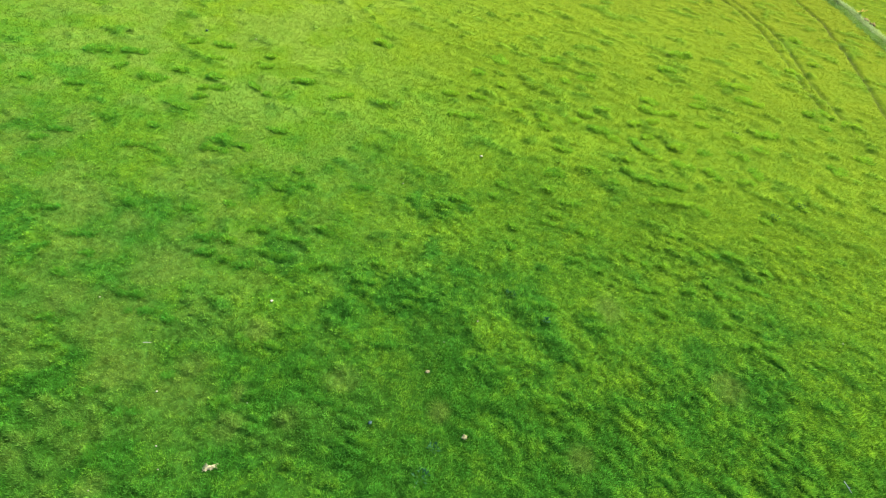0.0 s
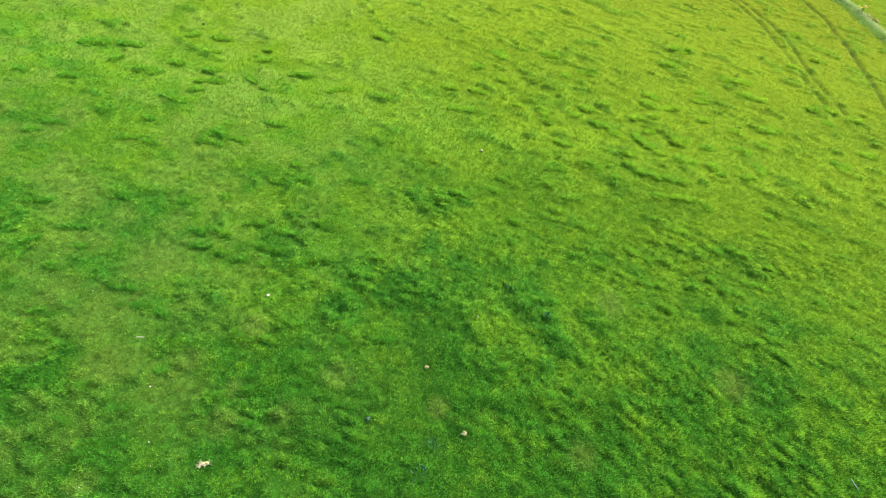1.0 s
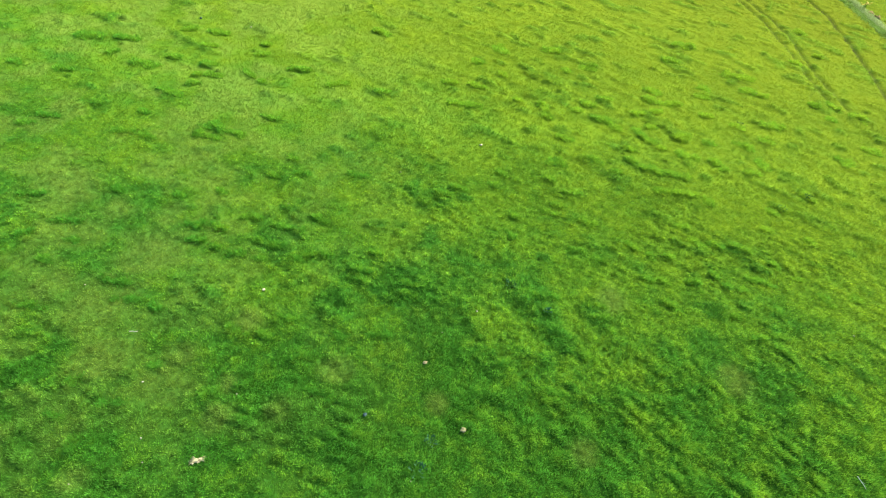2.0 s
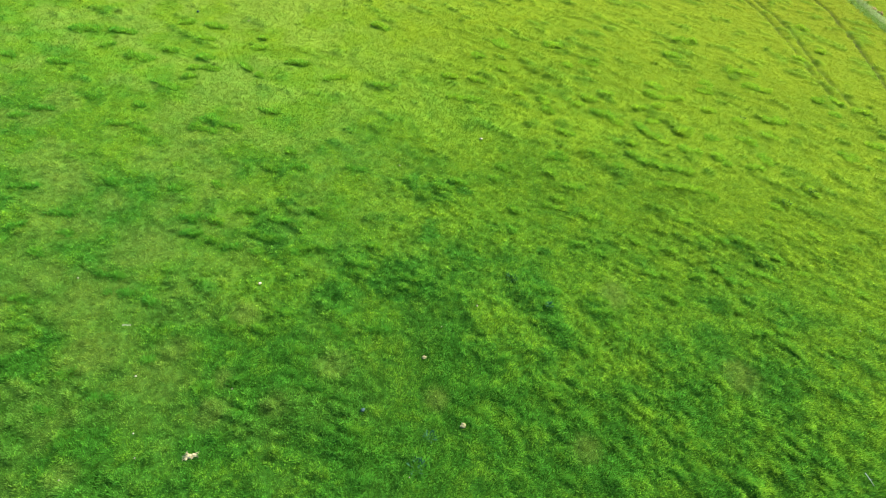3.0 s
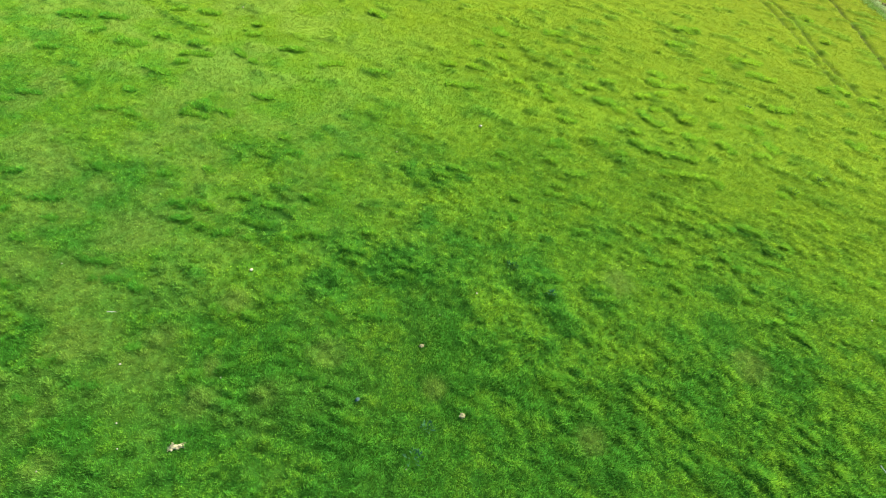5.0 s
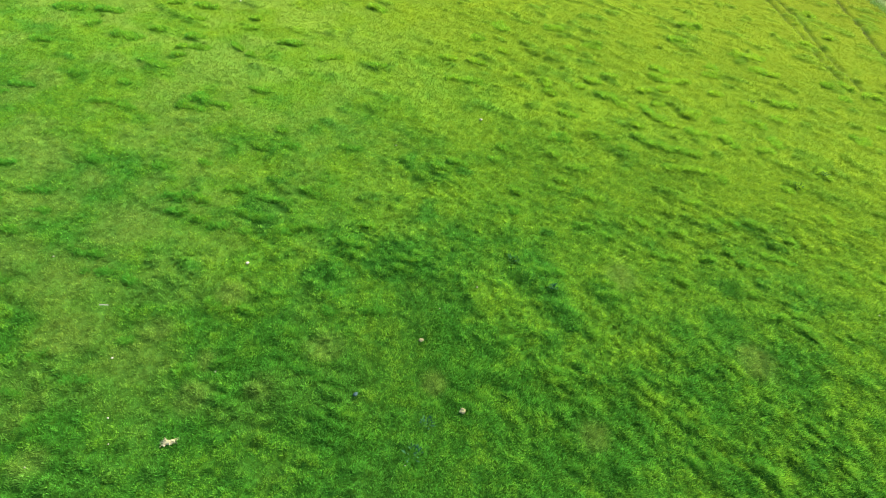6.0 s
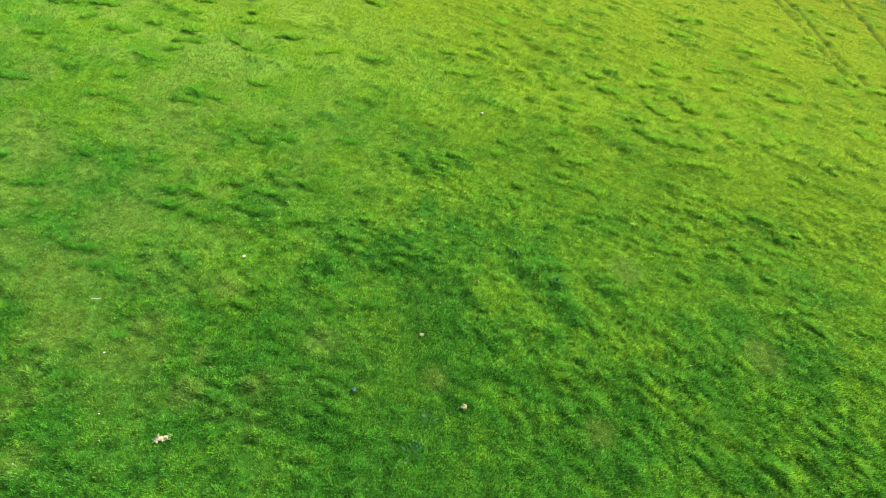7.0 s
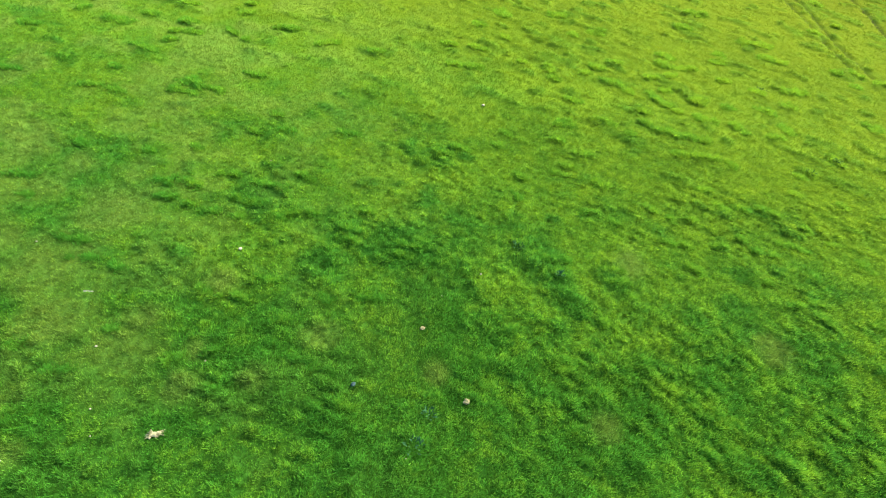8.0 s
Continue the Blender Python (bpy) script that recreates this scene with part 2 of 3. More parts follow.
def height(x, y):
    x, y = np.asarray(x, float), np.asarray(y, float)
    far = np.abs(x) - 70
    xc = np.where(far > 0, np.sign(x) * (70 + 60 * (1 - np.exp(-np.maximum(far, 0) / 60))), x)
    z = -SLOPE * xc
    z = z + 0.30 * (fbm(x, y, 9.0, 3) - 0.5) + 0.5 * rough_at(x, y) * (streak(x, y, 1.3, 11) - 0.5) + 0.05 * (fbm(x, y, 0.7, 21, 2) - 0.5)
    z = z + near_at(x, y) * 0.09 * (fbm(0.83 * x + 0.56 * y, -0.56 * x + 0.83 * y, 1.0, 65, 2) - 0.5)
    z = z + (0.06 + 0.06 * np.clip((y - 24) / 12, 0, 1)) * hummock(x, y) + head_height(x, y) * knobs(x, y)
    z = z - 0.17 * np.exp(-(near_line(x, y, RUT_A) / 0.21) ** 2) - 0.17 * np.exp(-(near_line(x, y, RUT_B) / 0.21) ** 2)
    z = z - 0.20 * np.exp(-(near_line(x, y, TRODDEN) / 0.22) ** 2)
    return z + 0.15 * np.exp(-(near_line(x, y, VERGE) / 0.6) ** 2)


def blobs(x, y, spots):
    total = np.zeros(np.shape(x))
    warp = 0.6 + 0.8 * fbm(x, y, 0.9, 51)
    for bx, by, r in spots:
        total = np.maximum(total, np.exp(-((np.hypot(x - bx, (y - by) * 0.9) / (r * warp)) ** 4)))
    return total


def near_at(x, y):
    """The clumpy lower part of the pasture, given more relief and lush patches."""
    return np.clip((23 - y) / 7, 0, 1) * np.clip((x + 9) / 5, 0.25, 1)


def lush_at(x, y):
    u, v = 0.83 * x + 0.56 * y, -0.56 * x + 0.83 * y
    near = near_at(x, y)
    lush = np.clip((fbm(u, v, 2.4, 61) - 0.40) * 2.6, 0, 1) * (0.75 - 0.40 * far_at(x, y)) + 0.45 * near * np.clip((fbm(u, v, 1.0, 65, 2) - 0.52) * 5, 0, 1) + 0.2 * np.clip((streak(x, y, 1.3, 11) - 0.4) * 4, 0, 1)
    lush = np.maximum(lush, 0.8 * hummock(x, y))
    # rut lines painted a darker green, standing in for the shade along them
    for rut in (RUT_A, RUT_B):
        lush = np.maximum(lush, 0.9 * np.exp(-(near_line(x, y, rut) / 0.30) ** 2))
    # less of the lush tone on the left, farther ahead and right of centre
    lush = lush * (1 - 0.40 * np.clip((2 - x) / 14, 0, 1) * np.clip((y - 12) / 6, 0, 1)) * (1 - 0.75 * np.clip((y - 26) / 20, 0, 1))
    lush = lush * (1 - 0.40 * np.clip((x - 4) / 8, 0, 1) * np.clip((y - 17) / 6, 0, 1))
    lush = np.maximum(lush, 0.6 * hummock(x, y))
    # the crop in the next field is all lush
    over = np.interp(y, [q[1] for q in reversed(VERGE)], [q[0] for q in reversed(VERGE)])
    lush = np.maximum(lush, np.clip((x - over - 0.4) / 0.6, 0, 0.4))
    return np.clip(np.maximum(lush, 0.85 * blobs(x, y, DARK)), 0, 1)


def worn_at(x, y):
    # left of centre, olive noise also darkens and yellows the turf
    left = np.clip((2 - x) / 16, 0, 1)
    return np.clip(np.maximum(blobs(x, y, WORN) * 0.75, left * np.clip((fbm(x, y, 1.7, 71) - 0.42) * 3, 0, 0.55)), 0, 1)


def far_at(x, y):
    """Rises from 0 to 1 ahead and to the right, to lessen lush patches and tussock height."""
    return np.clip((0.5 * x + 0.85 * y - 16) / 22, 0, 1)


def soil_at(x, y):
    # in the ruts the soil tone also paints their shade lines deeper
    track = np.maximum(np.exp(-(near_line(x, y, RUT_A) / 0.16) ** 2), np.exp(-(near_line(x, y, RUT_B) / 0.16) ** 2)) * 0.55
    return np.maximum(track, np.exp(-(near_line(x, y, TRODDEN) / 0.15) ** 2) * np.clip(0.6 + 0.8 * fbm(x, y, 3.5, 95, 2), 0, 1))


def facing(surface, x, y, tilt=1.0):
    """The way that a surface z = surface(x, y) faces, as unit vectors."""
    z = surface(x, y)
    way = np.stack([tilt * (z - surface(x + 0.05, y)) / 0.05, tilt * (z - surface(x, y + 0.05)) / 0.05, np.ones(len(x))], 1)
    return way / np.linalg.norm(way, axis=1)[:, None]


def lay_mesh(name, points, corners, per_face, material, attributes=()):
    """A mesh from arrays: points (n, 3), corners of the faces in one row, corners per face."""
    me = bpy.data.meshes.new(name)
    faces = len(corners) // per_face
    me.vertices.add(len(points))
    me.vertices.foreach_set("co", np.ascontiguousarray(points, np.float32).ravel())
    me.loops.add(len(corners))
    me.loops.foreach_set("vertex_index", np.ascontiguousarray(corners, np.int32))
    me.polygons.add(faces)
    me.polygons.foreach_set("loop_start", np.arange(faces, dtype=np.int32) * per_face)
    for key, values in attributes:
        if np.ndim(values) == 2:
            me.attributes.new(key, "FLOAT_VECTOR", "POINT").data.foreach_set("vector", np.ascontiguousarray(values, np.float32).ravel())
        else:
            me.attributes.new(key, "FLOAT", "POINT").data.foreach_set("value", np.ascontiguousarray(values, np.float32))
    me.update(calc_edges=True)
    me.materials.append(material)
    return me


def graded(lo, hi, step, reach):
    """Even steps from lo to hi, then ever wider ones out to reach."""
    core = list(np.arange(lo, hi + step / 2, step))
    out, gap = [], step
    while (out[-1] if out else 0) < reach:
        gap *= 1.17
        out.append((out[-1] if out else 0) + gap)
    return np.array([core[0] - o for o in reversed(out)] + core + [core[-1] + o for o in out])


def looked_at(x, y):
    """Where single blades are built: the wedge of hillside in view, with a margin."""
    return (x > -15 - 0.72 * (y - 5)) & (x < 22 + 0.46 * (y - 10)) & (y < 60 + 0.44 * x) & (y > -14)


def build_ground():
    xs, ys = graded(-28, 42, 0.21, 3200), graded(6, 74, 0.21, 3200)
    gx, gy = np.meshgrid(xs, ys)
    x, y = gx.ravel(), gy.ravel()
    n, m = len(xs), len(ys)
    a = (np.arange(m - 1)[:, None] * n + np.arange(n - 1)).ravel()
    corners = np.stack([a, a + 1, a + n + 1, a + n], 1).ravel()
    # bare: 1 where no blades stand, and rising with distance to paint turf lighter
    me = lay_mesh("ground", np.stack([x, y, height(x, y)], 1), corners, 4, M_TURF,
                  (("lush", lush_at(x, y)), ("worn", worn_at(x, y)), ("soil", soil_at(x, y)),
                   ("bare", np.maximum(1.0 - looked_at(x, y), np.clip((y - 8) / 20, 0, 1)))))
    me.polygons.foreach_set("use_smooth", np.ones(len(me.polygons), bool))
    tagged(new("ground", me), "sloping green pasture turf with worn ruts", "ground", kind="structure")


build_ground()

rng = np.random.default_rng(7)


def blade_cloud(bx, by, bz, size, per, lean, width, wind=(0.14, -0.12), spread=0.07):
    """Blades of grass, per tuft, as slim leaves: points and corners."""
    count = len(bx) * per
    rep = lambda v: np.repeat(v, per)  # noqa: E731
    turn = rng.uniform(0, 2 * math.pi, count)
    off = rng.uniform(0.0, spread, count) * rep(size)
    long = rng.uniform(0.06, 0.15, count) * rep(size)
    tip = np.clip(rng.normal(lean, 0.25, count), 0.1, 1.3)
    px, py, pz = rep(bx) + off * np.cos(turn), rep(by) + off * np.sin(turn), rep(bz) - 0.02
    turn = turn + rng.normal(0, 0.8, count)
    wide = width * rep(size) ** 0.5
    wx, wy = -np.sin(turn) * wide, np.cos(turn) * wide
    out = long * np.sin(tip)
    tx, ty, tz = px + out * np.cos(turn) + long * wind[0], py + out * np.sin(turn) + long * wind[1], pz + 0.02 + long * np.cos(tip)
    pts = np.empty((count, 3, 3), np.float32)
    pts[:, 0] = np.stack([px - wx, py - wy, pz], 1)
    pts[:, 1] = np.stack([px + wx, py + wy, pz], 1)
    pts[:, 2] = np.stack([tx, ty, tz], 1)
    return pts.reshape(-1, 3)


def scatter(lo, hi, density):
    """Even random places over the part of the pasture between two distances ahead."""
    area = 94 * (hi - lo)
    n = int(area * density)
    n = int(n * (hi - lo + 6) / (hi - lo))
    x, y = rng.uniform(-42, 52, n), rng.uniform(lo - 3, hi + 3, n)
    wander = y + rng.uniform(-1, 1, n) * np.where(y > 11, 3.0, 0.4)      # one belt passes into the next over a few metres
    keep = looked_at(x, y) & (wander > lo) & (wander < hi)
    return x[keep], y[keep]


def build_grass(lo, hi, density, per, broad, lean, long=0.4):
    x, y = scatter(lo, hi, density)
    path = soil_at(x, y)
    keep = (rng.uniform(0, 1, len(x)) > path * 0.95) & (near_line(x, y, VERGE) > 0.5)
    x, y = x[keep], y[keep]
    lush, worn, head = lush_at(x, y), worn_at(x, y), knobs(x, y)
    # gaps between heads painted a deeper green, in place of shade
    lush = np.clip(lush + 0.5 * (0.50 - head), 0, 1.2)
    dry = np.clip((0.5 * x + 0.85 * y - 36) / 22, 0, 1)
    size = (1 - 0.25 * dry) * (0.72 + 0.30 * lush + 0.45 * head * (0.5 + 0.5 * lush)) * (1 - 0.08 * worn) * (1 - 0.15 * np.clip((2 - x) / 12, 0, 1)) * rng.uniform(0.75, 1.3, len(x)) * broad ** long
    # tone rises on heads and drops in gaps, shade painted into the blades
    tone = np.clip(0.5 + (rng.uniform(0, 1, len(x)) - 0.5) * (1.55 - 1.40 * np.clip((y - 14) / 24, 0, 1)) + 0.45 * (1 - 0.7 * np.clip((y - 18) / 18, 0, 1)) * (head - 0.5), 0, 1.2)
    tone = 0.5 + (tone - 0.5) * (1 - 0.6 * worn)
    pts = blade_cloud(x, y, height(x, y), size, per, lean, 0.0115 * broad ** (1.5 - 0.5 * long), spread=0.07 * broad)
    rep = lambda v: np.repeat(v, per * 3)  # noqa: E731
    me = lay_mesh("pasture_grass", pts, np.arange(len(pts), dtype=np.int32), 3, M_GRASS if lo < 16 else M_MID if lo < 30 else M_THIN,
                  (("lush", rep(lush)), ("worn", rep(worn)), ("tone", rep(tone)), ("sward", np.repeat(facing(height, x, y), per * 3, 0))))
    tagged(new("pasture_grass", me), "short bright green grazed pasture grass", "grass", kind="stuff")


build_grass(-14, 5.5, 34, 6, 1.9, 0.72, 0.9)
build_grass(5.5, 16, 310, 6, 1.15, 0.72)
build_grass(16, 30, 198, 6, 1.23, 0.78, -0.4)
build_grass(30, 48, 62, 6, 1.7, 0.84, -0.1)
build_grass(48, 82, 22, 6, 2.3, 0.86, 0.0)


# ---------------------------------------------------------------- things
def rest(x, y, sink=0.0):
    """The pose of a thing that lies on the turf at x, y."""
    z = float(height(x, y))
    return Vector((x, y, z - sink))


def part(name, bm, material, parent=None, label=""):
    me = bpy.data.meshes.new(name)
    bm.to_mesh(me)
    bm.free()
    me.materials.append(material)
    ob = new(name, me)
    if parent is not None:
        ob.parent = parent
    if label:
        ob["label"] = label
    return ob


picker = random.Random(5)


def tussock(x, y, length, width, turn):
    """A clump of long lush grass: a low mound of a few soft lumps under its standing blades."""
    away = min(max((y - 20) / 22, 0.0), 1.0)
    heads = [(picker.uniform(-0.5, 0.5) * length, picker.gauss(0, 0.27) * width, picker.uniform(0.10, 0.19) * (1 + 0.35 * away), picker.uniform(0.55, 1.0))
             for _ in range(4 + round(7 * length * math.sqrt(width)))]
    tall = (0.13 * math.sqrt(length * width) + 0.06) * (1.0 - 0.25 * float(far_at(x, y)))
    tall *= 1 - 0.50 * away
    green = picker.uniform(0.60, 1.0) + 0.15 * away
    c, s = math.cos(radians(turn)), math.sin(radians(turn))

    def swell(u, v):
        """A low broad rise with rounded heads of leaves on it."""
        top = 0.0
        for a, q, r, h in heads:
            top = np.maximum(top, h * np.exp(-((u - a) ** 2 / 1.5 + (v - q) ** 2) / r ** 2))
        return 0.25 * np.exp(-(u / (0.50 * length)) ** 2 - (v / (0.46 * width)) ** 2) + 0.80 * top

    def crown(wx, wy):
        """The top of the clump over the turf."""
        u, v = c * (wx - x) + s * (wy - y), -s * (wx - x) + c * (wy - y)
        return height(wx, wy) + tall * swell(u, v)

    def place(u, v):
        """Local metres to the world's x, y."""
        return x + c * u - s * v, y + s * u + c * v

    broad = float(np.interp(y, (10, 24, 40), (1.0, 1.25, 1.6)))
    origin = rest(x, y)
    us, vs = np.meshgrid(np.linspace(-0.9, 0.9, 16) * length, np.linspace(-0.9, 0.9, 12) * width)
    u, v = us.ravel(), vs.ravel()
    wx, wy = place(u, v)
    z = height(wx, wy) + 0.35 * (1 - 0.7 * away) * tall * swell(u, v) - 0.05
    a = (np.arange(11)[:, None] * 16 + np.arange(15)).ravel()
    me = lay_mesh("thatch", np.stack([wx, wy, z], 1) - np.array(origin), np.stack([a, a + 1, a + 17, a + 16], 1).ravel(), 4, M_MOUND,
                  (("lush", np.full(len(u), green * (1 - 0.5 * away))),))
    me.polygons.foreach_set("use_smooth", np.ones(len(me.polygons), bool))
    body = new("grass_tussock")
    body.location = origin
    new("thatch", me).parent = body
    n = int(330 * length * width) + 60
    u, v = rng.uniform(-0.75, 0.75, n) * length, rng.normal(0, 0.36, n) * width
    up = swell(u, v)
    keep = up > rng.uniform(0.05, 0.62, n)
    u, v, up = u[keep], v[keep], up[keep]
    wx, wy = place(u, v)
    size = (0.85 + 0.55 * np.clip(up, 0, 1.2)) * rng.uniform(0.75, 1.25, len(u)) * broad
    pts = blade_cloud(wx, wy, height(wx, wy) + 0.6 * tall * up - 0.04, size, 7, 0.72, 0.0115 * broad) - np.array(origin)
    rep = lambda k: np.repeat(k, 21)  # noqa: E731
    # crests painted lighter and skirts greener, as light from above would leave them
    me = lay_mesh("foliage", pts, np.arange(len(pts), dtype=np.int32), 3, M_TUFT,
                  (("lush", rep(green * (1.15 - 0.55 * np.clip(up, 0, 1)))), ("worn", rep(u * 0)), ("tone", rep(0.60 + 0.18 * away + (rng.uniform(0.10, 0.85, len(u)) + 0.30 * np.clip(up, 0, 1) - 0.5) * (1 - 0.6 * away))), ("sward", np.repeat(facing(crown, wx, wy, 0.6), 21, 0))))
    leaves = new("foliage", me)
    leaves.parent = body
    tagged(body, ("broad thick clump" if length > 1.15 else "small low tuft" if length < 0.65 else "rounded tussock") + " of long " + ("dark" if green > 0.80 else "bright") + " green grass standing in the pasture", "grass tussock", "tussocks in the pasture")


tussock(-25.2, 35.9, 1.4, 1.1, 23)
tussock(-23.0, 36.3, 1.2, 0.8, 9)
tussock(-23.0, 34.2, 0.8, 0.5, 48)
tussock(-20.5, 33.5, 1.6, 0.7, 0)
tussock(-19.2, 35.0, 0.8, 0.5, 9)
tussock(-16.8, 34.9, 0.9, 0.5, 10)
tussock(-16.1, 33.7, 0.9, 0.6, 5)
tussock(-17.0, 33.4, 0.4, 0.4, 21)
tussock(-17.9, 39.2, 1.2, 0.9, -7)
tussock(-17.7, 37.2, 0.9, 0.5, 16)
tussock(-14.4, 38.8, 0.6, 0.5, 5)
tussock(-14.2, 37.4, 0.7, 0.4, 22)
tussock(-19.9, 39.0, 0.7, 0.5, 15)
tussock(-17.6, 30.8, 1.6, 0.6, -15)
tussock(-20.8, 28.5, 0.7, 0.5, -10)
tussock(-22.5, 26.6, 1.0, 0.4, 8)
tussock(-16.9, 26.3, 0.9, 0.4, -12)
tussock(-18.1, 28.5, 0.6, 0.4, -28)
tussock(-13.8, 28.2, 1.8, 0.9, -5)
tussock(-13.9, 27.2, 1.3, 0.5, -2)
tussock(-12.5, 27.9, 1.1, 0.5, -18)
tussock(-11.2, 30.0, 1.0, 0.4, -10)
tussock(-8.8, 26.5, 0.5, 0.4, -34)
tussock(-7.9, 25.3, 0.7, 0.4, -6)
tussock(-24.4, 31.4, 1.1, 0.5, 0)
tussock(-23.4, 25.6, 0.9, 0.4, 27)
tussock(-12.9, 33.8, 0.6, 0.4, -21)
tussock(-14.1, 34.6, 1.1, 0.4, -43)
tussock(-11.3, 36.1, 1.6, 0.4, 15)
tussock(-27.3, 31.2, 0.6, 0.6, -13)
tussock(-18.3, 26.4, 1.1, 0.4, 12)
tussock(-9.3, 24.7, 0.8, 0.4, 5)
tussock(-16.8, 32.3, 0.7, 0.5, -5)
tussock(-7.0, 43.6, 1.1, 0.7, -20)
tussock(-8.4, 35.1, 1.3, 0.5, 38)
tussock(0.4, 41.5, 0.7, 0.7, -26)
tussock(2.0, 43.8, 1.5, 1.0, -59)
tussock(5.9, 45.4, 1.3, 0.9, 12)
tussock(-1.3, 38.0, 0.7, 0.5, -3)
tussock(0.6, 38.1, 0.9, 0.6, -14)
tussock(0.1, 35.5, 2.2, 0.6, 3)
tussock(5.3, 36.6, 1.2, 0.6, -60)
tussock(5.5, 35.6, 0.6, 0.5, -38)
tussock(7.5, 37.0, 0.6, 0.6, -3)
tussock(8.4, 38.1, 0.9, 0.8, 3)
tussock(3.4, 37.0, 0.5, 0.4, -32)
tussock(2.3, 40.2, 0.6, 0.4, -33)
tussock(6.0, 30.5, 1.1, 1.0, 1)
tussock(6.6, 33.3, 0.9, 0.5, -10)
tussock(5.6, 28.7, 0.7, 0.5, -7)
tussock(-5.1, 26.1, 1.0, 0.4, 7)
tussock(2.8, 28.6, 0.7, 0.4, -38)
tussock(-5.5, 35.1, 1.2, 0.4, 8)
tussock(7.0, 42.5, 0.5, 0.5, -15)
tussock(-11.0, 36.1, 0.7, 0.4, -16)
tussock(8.6, 43.6, 1.2, 0.9, 7)
tussock(9.1, 36.4, 1.3, 0.7, -10)
tussock(10.1, 35.6, 0.7, 0.6, -13)
tussock(9.5, 39.1, 0.9, 0.5, -20)
tussock(13.3, 41.6, 1.0, 0.9, -27)
tussock(13.1, 40.2, 1.1, 0.8, 2)
tussock(11.9, 38.0, 1.1, 0.5, 31)
tussock(13.2, 38.6, 0.6, 0.5, -9)
tussock(11.6, 35.6, 0.9, 0.6, -69)
tussock(12.1, 34.8, 0.9, 0.5, -34)
tussock(12.6, 36.6, 0.7, 0.5, 18)
tussock(15.6, 47.3, 1.0, 0.9, 6)
tussock(14.5, 40.2, 1.2, 0.6, 11)
tussock(17.2, 50.6, 1.9, 1.1, 22)
tussock(14.5, 35.8, 1.1, 0.8, 6)
tussock(14.6, 33.7, 1.3, 0.8, -5)
tussock(17.2, 42.3, 0.9, 0.8, -9)
tussock(16.9, 39.3, 0.7, 0.5, 5)
tussock(17.5, 43.6, 0.9, 0.7, -10)
tussock(16.4, 35.7, 0.7, 0.5, 0)
tussock(16.4, 33.3, 1.3, 0.7, -44)
tussock(20.1, 46.6, 1.0, 0.9, -65)
tussock(21.4, 46.5, 1.6, 0.9, 5)
tussock(21.3, 44.4, 1.0, 0.9, -30)
tussock(22.2, 44.1, 0.6, 0.5, -7)
tussock(18.8, 36.2, 1.0, 0.8, -30)
tussock(21.7, 39.5, 1.6, 1.0, 4)
tussock(20.6, 37.3, 0.8, 0.6, -9)
tussock(19.5, 34.2, 1.0, 0.9, -60)
tussock(18.6, 32.9, 1.0, 0.5, 6)
tussock(27.0, 51.1, 0.8, 0.7, 6)
tussock(29.4, 58.0, 0.9, 0.8, 11)
tussock(29.5, 53.3, 0.6, 0.5, -11)
tussock(27.7, 44.2, 0.9, 0.8, -16)
tussock(26.1, 43.9, 0.6, 0.5, -31)
tussock(26.8, 42.0, 0.7, 0.6, -3)
tussock(25.6, 36.2, 1.0, 0.9, -29)
tussock(28.3, 38.3, 0.9, 0.8, 3)
tussock(29.3, 43.2, 1.1, 1.0, -24)
tussock(8.5, 31.4, 0.9, 0.6, -43)
tussock(9.6, 30.6, 0.6, 0.4, -34)
tussock(11.0, 31.7, 1.3, 0.7, -37)
tussock(12.1, 31.4, 1.2, 0.7, -16)
tussock(13.5, 31.3, 1.5, 0.6, -10)
tussock(10.7, 33.2, 0.6, 0.4, -17)
tussock(12.9, 34.1, 0.4, 0.4, -14)
tussock(19.0, 38.7, 0.7, 0.6, -19)
tussock(-19.7, 20.4, 1.3, 0.4, 2)
tussock(-16.1, 21.7, 0.9, 0.4, -23)
tussock(-13.3, 22.1, 0.5, 0.5, -30)
tussock(-11.6, 20.2, 0.9, 0.7, -14)
tussock(-10.8, 20.5, 1.3, 0.6, -28)
tussock(-11.2, 19.3, 0.7, 0.4, 8)
tussock(-9.9, 19.1, 1.0, 0.4, -4)
tussock(-9.1, 18.9, 1.1, 0.4, 14)
tussock(-8.3, 19.9, 0.9, 0.4, -7)
tussock(-7.6, 19.8, 0.7, 0.4, 4)
tussock(-9.4, 21.4, 1.2, 0.4, 4)
tussock(-7.5, 21.1, 1.7, 0.5, -1)
tussock(-6.5, 19.1, 0.6, 0.4, -8)
tussock(-11.4, 22.9, 0.6, 0.4, -24)
tussock(-8.0, 18.9, 0.6, 0.4, -6)
tussock(-11.2, 15.1, 1.0, 0.4, -18)
tussock(-13.9, 16.1, 0.9, 0.4, -10)
tussock(-16.8, 16.6, 0.8, 0.4, -14)
tussock(-16.3, 18.0, 0.5, 0.4, 6)
tussock(-18.5, 17.9, 0.6, 0.4, 35)
tussock(-17.2, 19.1, 1.9, 0.4, 11)
tussock(-13.1, 16.1, 0.7, 0.4, -2)
tussock(-5.8, 15.7, 0.8, 0.4, 1)
tussock(-7.5, 14.6, 1.0, 0.4, -15)
tussock(-6.4, 14.6, 0.6, 0.4, -19)
tussock(-6.0, 19.6, 0.5, 0.4, -12)
tussock(-15.9, 14.2, 1.3, 0.4, -2)
tussock(-12.6, 15.3, 0.9, 0.4, 6)
tussock(-6.1, 22.1, 0.9, 0.4, -17)
tussock(-0.2, 25.7, 1.1, 0.7, -8)
